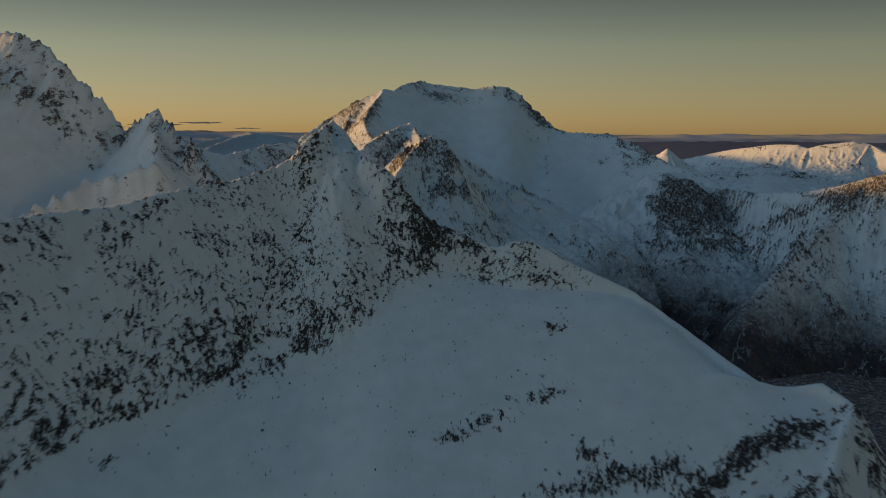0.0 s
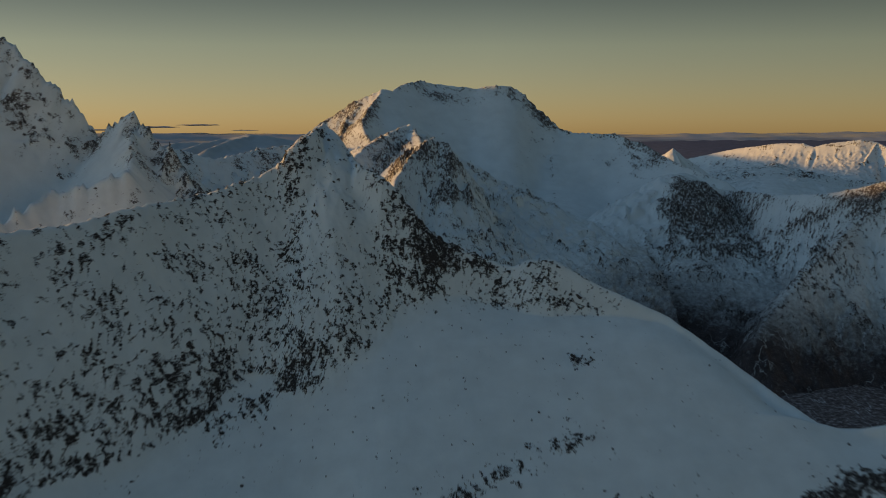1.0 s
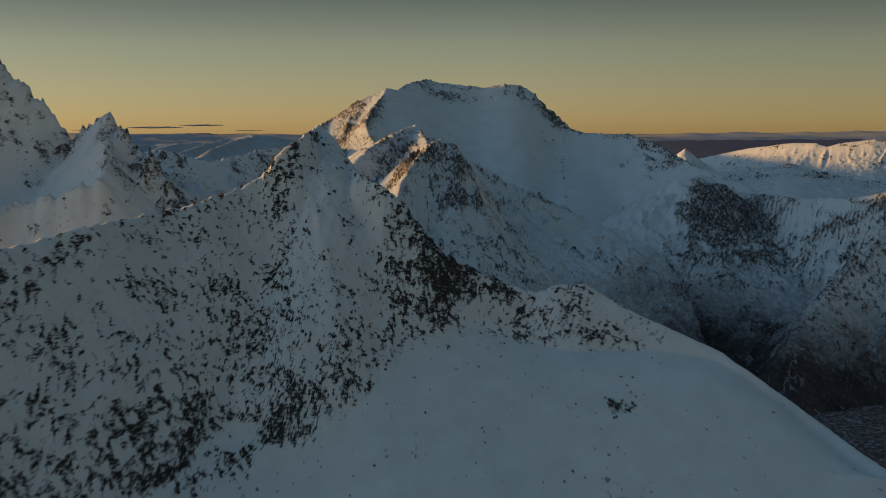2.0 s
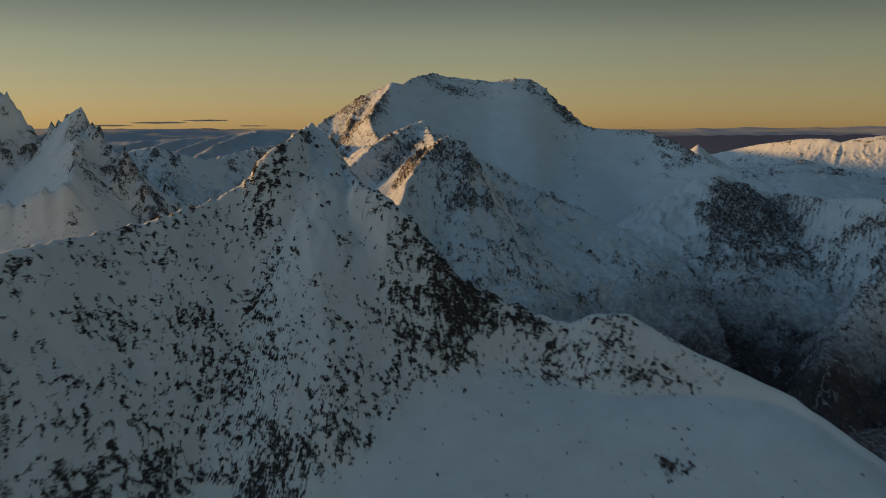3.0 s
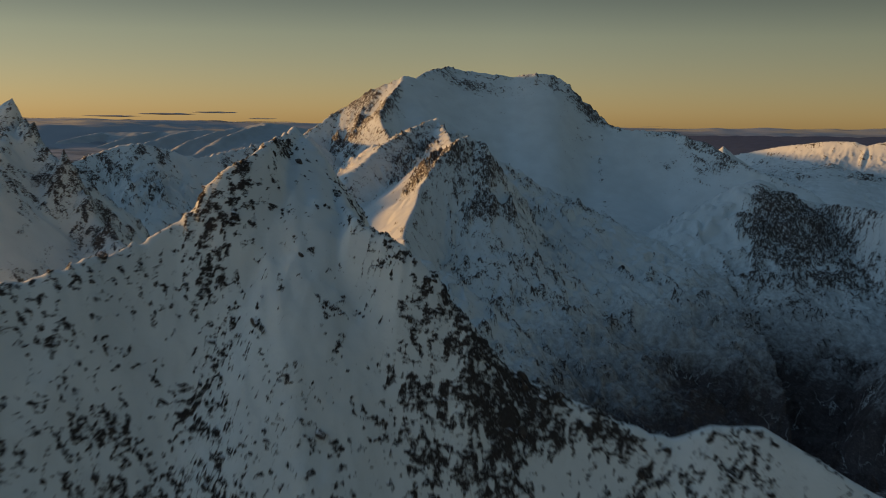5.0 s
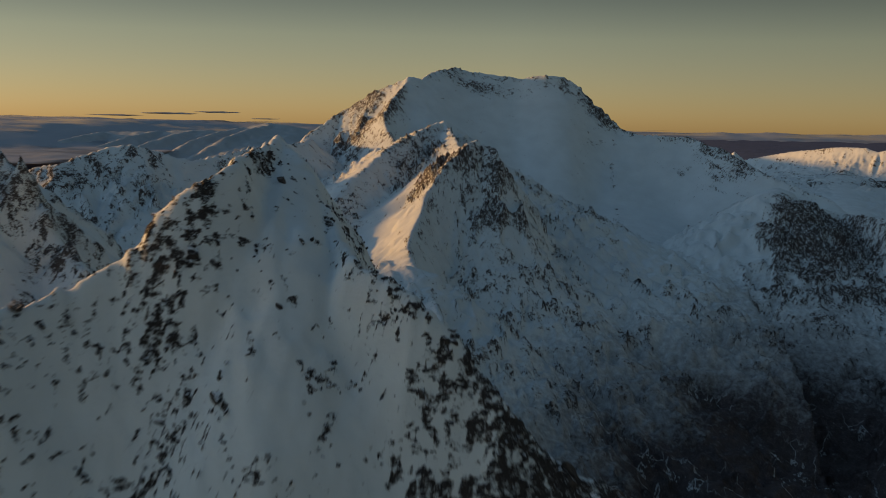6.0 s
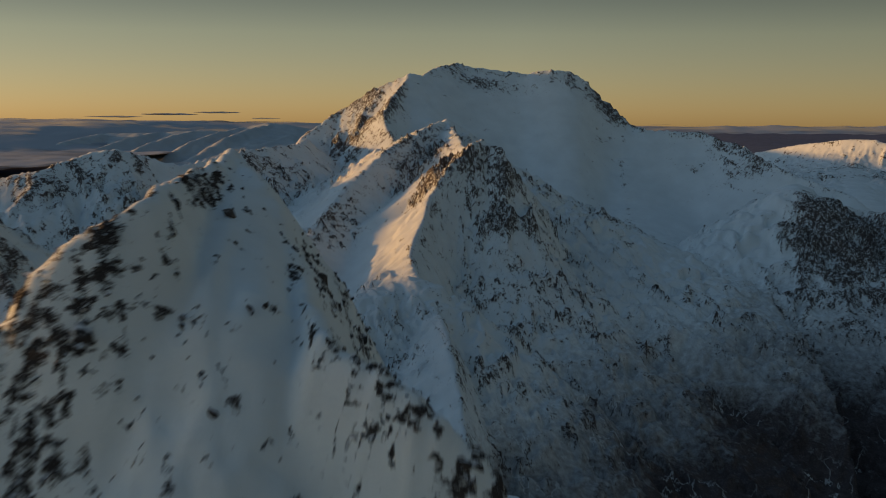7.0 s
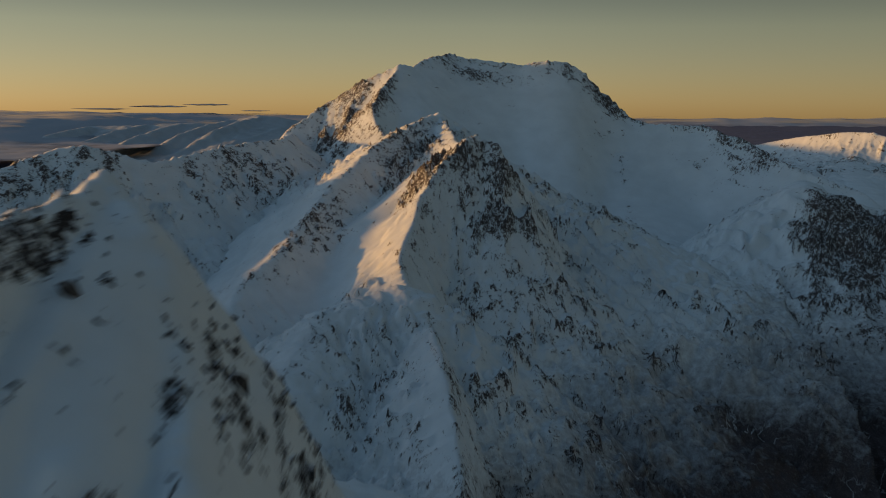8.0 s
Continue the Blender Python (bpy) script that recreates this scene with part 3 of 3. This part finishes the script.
# ---- ridge on the right ----
right_lines = [
    ([(176, 830, 356.5), (196, 838, 349), (221, 838, 343), (240, 775, 345), (261, 735, 348.5), (297, 692, 364), (360, 655, 375), (470, 600, 390)], (0.6, 60), (1.5, 105), 0.45, 2),
    ([(176, 830, 356.5), (190, 872, 350), (206, 930, 352)], (0.3, 40), (0.3, 40), 0.4, 8),
    ([(176, 830, 356.5), (162, 818, 331), (154, 806, 313), (138, 788, 290), (105, 740, 258)], (0.9, 70), (0.5, 50), 0.4, 3),
    ([(239, 775, 345), (226, 752, 312), (212, 722, 265)], (1.1, 50), (1.1, 50), 0.45, 2),
    ([(192, 836, 350), (187, 812, 308), (183, 788, 276), (172, 760, 250)], (1.3, 50), (1.3, 50), 0.45, 2),
    ([(290, 700, 358), (262, 688, 336), (215, 650, 308), (180, 612, 278)], (1.0, 50), (1.0, 50), 0.45, 2),
]


def right_patches(X, Y, H):
    r = 1.25 * spot(X, Y, 190, 808, 28, 34) + 0.8 * spot(X, Y, 200, 788, 40, 22) - 0.6 * spot(X, Y, 180, 832, 10, 8) + 0.8 * spot(X, Y, 228, 818, 26, 20) + 1.2 * spot(X, Y, 172, 772, 30, 34) + 0.35 * smooth(330, 290, H)
    r = r + 0.35 * spot(X, Y, 192, 752, 20, 34, 20) + 0.8 * spot(X, Y, 245, 735, 45, 12, -45) + 1.5 * spot(X, Y, 320, 675, 70, 14, -30) + 1.0 * spot(X, Y, 240, 672, 45, 12, 40)
    return r - 0.8 * spot(X, Y, 132, 800, 24, 40, 20) - 0.7 * spot(X, Y, 155, 830, 14, 24) - 0.5 * spot(X, Y, 218, 705, 26, 18, -45)


mountain("right_ridge", "dark rocky buttress and snow-streaked valley side", spaced((60, 520, 1.3)), spaced((390, 960, 1.3)), right_lines, STREAKED, gully=(15, 7), seed=12, warp=3, bare=-1.1, grain=2.0, lean=0.3, ribs=1.5, amp=2.4, patch=right_patches)

# ---- hills behind ----
# unseen ridge added behind the massif to keep the low sun off the basin beyond
mountain("hidden_ridge", "unseen snowy ridge added behind the massif to shade the basin", spaced((100, 420, 6)), spaced((1140, 2560, 8)), [([(262, 1180, 316), (270, 1300, 318), (280, 1500, 322), (285, 1700, 340), (290, 1800, 348), (290, 1900, 346), (285, 2100, 344), (285, 2300, 344), (285, 2500, 340)], (0.6, 80), (0.6, 80))], FAR, gully=(30, 5), seed=13, bare=-0.8, grain=8)
hill_lines = [
    ([(414, 1740, 276), (474, 1765, 301), (502, 1775, 305), (534, 1775, 310), (556, 1770, 319.5), (572, 1770, 314), (594, 1768, 299), (630, 1745, 279), (675, 1720, 286), (790, 1690, 300)], (0.4, 50), (0.3, 50)),
    ([(545, 1760, 312), (470, 1500, 292), (400, 1250, 282), (380, 1160, 275)], (0.12, 30), (0.12, 30), 0.1, 12),
]
mountain("snow_hill", "dark rocky hill with a snow cap in shade", spaced((250, 400, 6), (400, 1000, 3)), spaced((1150, 1600, 6), (1600, 2000, 3)), hill_lines, HILL, gully=(18, 7), seed=14, bare=-0.25, grain=5, teeth=3, crest_bare=0.5, patch=lambda X, Y, H: -0.9 * smooth(1690, 1600, Y))
mountain("lit_pyramid", "small snow pyramid catching the sun", spaced((270, 400, 1.5)), spaced((1480, 1620, 1.5)), [([(300, 1580, 322), (333, 1548, 351), (352, 1545, 336), (372, 1540, 322)], (0.3, 60), (0.3, 60), 0.45), ([(333, 1548, 351), (338, 1520, 330), (340, 1490, 312)], (0.5, 40), (0.5, 40))], HILL, gully=(10, 2), seed=17, bare=-1.0, grain=4, rough=0.3, bulge=0.5)
mountain("sunlit_range", "distant flat-topped snow range in warm sunlight", spaced((420, 1300, 2.5)), spaced((1700, 2500, 2.5)), [([(540, 2420, 290), (631, 2300, 321), (704, 2220, 337), (745, 2180, 338), (761, 2162, 331), (780, 2150, 338), (840, 2116, 347.5), (867, 2105, 343), (885, 2058, 325), (1000, 1850, 290)], (0.3, 80), (1.1, 48), 0.10), ([(761, 2162, 331), (742, 2130, 308), (728, 2100, 288)], (0.7, 30), (0.7, 30)), ([(867, 2105, 343), (830, 2060, 312), (800, 2020, 285)], (0.7, 30), (0.7, 30))], HILL, gully=(17, 4), seed=15, bare=-0.85, grain=5, teeth=4, rough=0.15, bulge=0.5, amp=1.0, ribs=2.2, crest_bare=0.5)
far_spurs = [([(x, 3830, z), (x - 55, 3700, z - 14), (x - 120, 3560, z - 44), (x - 170, 3450, z - 90)], (0.55, 60), (0.45, 60), 0.1) for x, z in ((-1560, 268), (-1330, 276), (-1130, 284), (-985, 292), (-830, 304), (-715, 318), (-590, 296))]
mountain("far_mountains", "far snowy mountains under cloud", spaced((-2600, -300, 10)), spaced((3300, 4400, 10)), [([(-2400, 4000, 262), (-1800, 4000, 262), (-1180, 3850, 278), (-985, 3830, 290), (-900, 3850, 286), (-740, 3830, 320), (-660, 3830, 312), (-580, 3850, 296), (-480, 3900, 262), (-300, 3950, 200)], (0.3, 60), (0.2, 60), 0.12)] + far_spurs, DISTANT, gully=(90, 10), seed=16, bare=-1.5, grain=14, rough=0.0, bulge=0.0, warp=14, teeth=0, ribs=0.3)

# ---- low cloud ----
def cloud_material():
    m, n, l = node_material("stratus_cloud")
    geo = n.new("ShaderNodeNewGeometry")
    stretch = n.new("ShaderNodeMapping")
    stretch.inputs["Scale"].default_value = (0.0022, 0.0045, 0.02)
    l.new(geo.outputs["Position"], stretch.inputs["Vector"])
    puff = noise_node(n, l, 1.0, 7, 0.6, stretch.outputs[0])
    att = n.new("ShaderNodeAttribute")
    att.attribute_name = "rock"
    a = math_node(n, l, "MULTIPLY_ADD", puff, 2.4, math_node(n, l, "ADD", att.outputs["Fac"], -1.2))
    cover = n.new("ShaderNodeMapRange")
    cover.inputs["From Min"].default_value, cover.inputs["From Max"].default_value = -0.3, 0.6
    l.new(a, cover.inputs["Value"])
    bsdf = n["Principled BSDF"]
    bsdf.inputs["Base Color"].default_value = (0.42, 0.46, 0.52, 1)
    bsdf.inputs["Roughness"].default_value = 1.0
    l.new(cover.outputs[0], bsdf.inputs["Alpha"])
    return m


CLOUD = cloud_material()
cxs, cys = spaced((-3000, 3000, 30)), spaced((2200, 4750, 30))
X, Y = np.meshgrid(cxs, cys)
C = 225 + 75 * smooth(3750, 4500, Y + 500 * smooth(-1000, -1700, X)) + 7 * ridged(X / 500, Y / 260, 4, 60) + 5 * fbm(X / 90, Y / 90, 3, 61) + 22 * fbm(X / 800, Y / 800, 3, 62) * smooth(3700, 4300, Y)
cover = -0.9 + 1.5 * smooth(3500, 4200, Y + 1300 * smooth(-800, -1250, X)) - 0.9 * smooth(4350, 4750, Y)
tagged(sheet("cloud_bank", cxs, cys, C, CLOUD, cover), "grey bank of low stratus cloud over the lowland", "cloud", "", "stuff")


def streak_cloud(x, y, z, length, deep, thick, seed):
    """A thin lens of cloud, drawn out by the wind."""
    bm = bmesh.new()
    bmesh.ops.create_icosphere(bm, subdivisions=4, radius=1.0)
    for v in bm.verts:
        lump = 1 + 0.35 * noise.noise(Vector((v.co.x * 3, v.co.y * 2, seed)))
        v.co = Vector((v.co.x * length * lump, v.co.y * deep, v.co.z * thick * lump * (1 - 0.6 * v.co.x ** 2) + 2.5 * noise.noise(Vector((v.co.x * 4, seed, 0)))))
    me = bpy.data.meshes.new("streak_cloud")
    bm.to_mesh(me)
    bm.free()
    me.polygons.foreach_set("use_smooth", [True] * len(me.polygons))
    me.attributes.new("rock", "FLOAT", "POINT").data.foreach_set("value", [0.3] * len(me.vertices))
    me.materials.append(CLOUD)
    ob = new("streak_cloud", me)
    ob.location = (x, y, z)
    tagged(ob, "thin grey streak of cloud above the horizon", "cloud", "streak clouds", "structure")


for x, z, length, thick, seed in ((-1080, 343, 95, 3.2, 1.0), (-1290, 334, 120, 3.6, 2.0), (-880, 320, 60, 2.2, 3.0), (-1520, 322, 110, 3.0, 4.0)):
    streak_cloud(x, 4480, z, length, 60, thick, seed)


# ---- loose rocks on the near ridge ----
def near_at(x, y, layer=2):
    """The height (2) or bareness (3) of the near ridge at a place."""
    xs, ys, grid = near_grid[0], near_grid[1], near_grid[layer]
    i, j = int(np.searchsorted(xs, x)) - 1, int(np.searchsorted(ys, y)) - 1
    u, v = (x - xs[i]) / (xs[i + 1] - xs[i]), (y - ys[j]) / (ys[j + 1] - ys[j])
    return (grid[j, i] * (1 - u) + grid[j, i + 1] * u) * (1 - v) + (grid[j + 1, i] * (1 - u) + grid[j + 1, i + 1] * u) * v


def rock_material():
    m, n, l = node_material("dark_gneiss")
    geo = n.new("ShaderNodeNewGeometry")
    info = n.new("ShaderNodeObjectInfo")
    sep = n.new("ShaderNodeSeparateXYZ")
    l.new(geo.outputs["Normal"], sep.inputs[0])
    speck = noise_node(n, l, 3.5, 8, 0.7, geo.outputs["Position"])
    tone = ramp(n, [(0.3, (0.028, 0.025, 0.026)), (0.55, (0.06, 0.052, 0.048)), (0.75, (0.14, 0.12, 0.10))])
    shift = math_node(n, l, "MULTIPLY_ADD", info.outputs["Random"], 0.2, math_node(n, l, "ADD", speck, -0.1))
    l.new(shift, tone.inputs[0])
    dust = n.new("ShaderNodeMapRange")
    dust.inputs["From Min"].default_value, dust.inputs["From Max"].default_value = 0.72, 0.86
    l.new(math_node(n, l, "MULTIPLY_ADD", speck, 0.5, math_node(n, l, "ADD", sep.outputs["Z"], -0.25)), dust.inputs["Value"])
    mix = n.new("ShaderNodeMixRGB")
    mix.inputs[2].default_value = (0.86, 0.88, 0.9, 1)
    l.new(dust.outputs[0], mix.inputs[0]), l.new(tone.outputs[0], mix.inputs[1])
    l.new(mix.outputs[0], n["Principled BSDF"].inputs["Base Color"])
    n["Principled BSDF"].inputs["Roughness"].default_value = 0.85
    return m


ROCK = rock_material()
rng = random.Random(5)


def rock_mesh(seed, cuts=1):
    """One angular block, about 2 m long before scaling."""
    r = random.Random(seed)
    bm = bmesh.new()
    bmesh.ops.create_icosphere(bm, subdivisions=cuts, radius=1.0)
    planes = [(Vector((r.uniform(-1, 1), r.uniform(-1, 1), r.uniform(-1, 1))).normalized(), r.uniform(0.28, 0.6)) for _ in range(11)]
    for v in bm.verts:
        for normal, far in planes:
            over = v.co.dot(normal) - far
            if over > 0:
                v.co -= normal * over
        v.co *= 1 + r.uniform(-0.08, 0.08)
        v.co = Vector((v.co.x * 1.35, v.co.y * 0.9, v.co.z * 0.7))
    me = bpy.data.meshes.new("boulder")
    bm.to_mesh(me)
    bm.free()
    me.materials.append(ROCK)
    return me


blocks = [rock_mesh(n, 2) for n in range(8)]
placed = 0
while placed < 280:
    x, y = rng.uniform(-62, 34), rng.uniform(236, 316)
    bare = near_at(x, y, 3)
    size = rng.choice((0.3, 0.4, 0.5, 0.6, 0.75, 0.95)) * (1.0 if bare > -0.4 else 0.5)
    if bare < -0.1 and rng.random() > 0.05 or bare > 1.0:
        continue
    ob = new("boulder", rng.choice(blocks))
    ob.matrix_world = Matrix.Translation((x, y, near_at(x, y) + 0.15 * size)) @ Euler((rng.uniform(-0.5, 0.5), radians(38) + rng.uniform(-0.4, 0.4), rng.uniform(-0.5, 0.5))).to_matrix().to_4x4() @ Matrix.Diagonal((size, size, size, 1))
    tagged(ob, "dark angular boulder dusted with snow on the ridge", "rock", "boulders on the ridge")
    placed += 1

small = [rock_mesh(n, 1) for n in range(20, 26)]
verts, faces, base = [], [], 0
shapes = [(np.array([v.co[:] for v in me.vertices]), [tuple(p.vertices) for p in me.polygons]) for me in small]
tries = 0
while base < 42 * 5200 and tries < 60000:
    tries += 1
    x, y = rng.uniform(-110, 95), rng.uniform(150, 318)
    bare = near_at(x, y, 3)
    if bare < -0.25 and rng.random() > 0.01:
        continue
    co, polys = shapes[tries % 6]
    size = rng.uniform(0.12, 0.42)
    turn = np.array(Euler((rng.uniform(-0.6, 0.6), radians(38) + rng.uniform(-0.5, 0.5), rng.uniform(0, 6.3))).to_matrix())
    verts.append(co @ turn.T * size + np.array((x, y, near_at(x, y) + 0.1 * size)))
    faces += [tuple(i + base for i in p) for p in polys]
    base += len(co)
me = bpy.data.meshes.new("rubble")
me.from_pydata(np.concatenate(verts).tolist(), [], faces)
me.materials.append(ROCK)
tagged(new("rubble", me), "scattered dark stones lying in the snow", "rocks", "", "stuff")
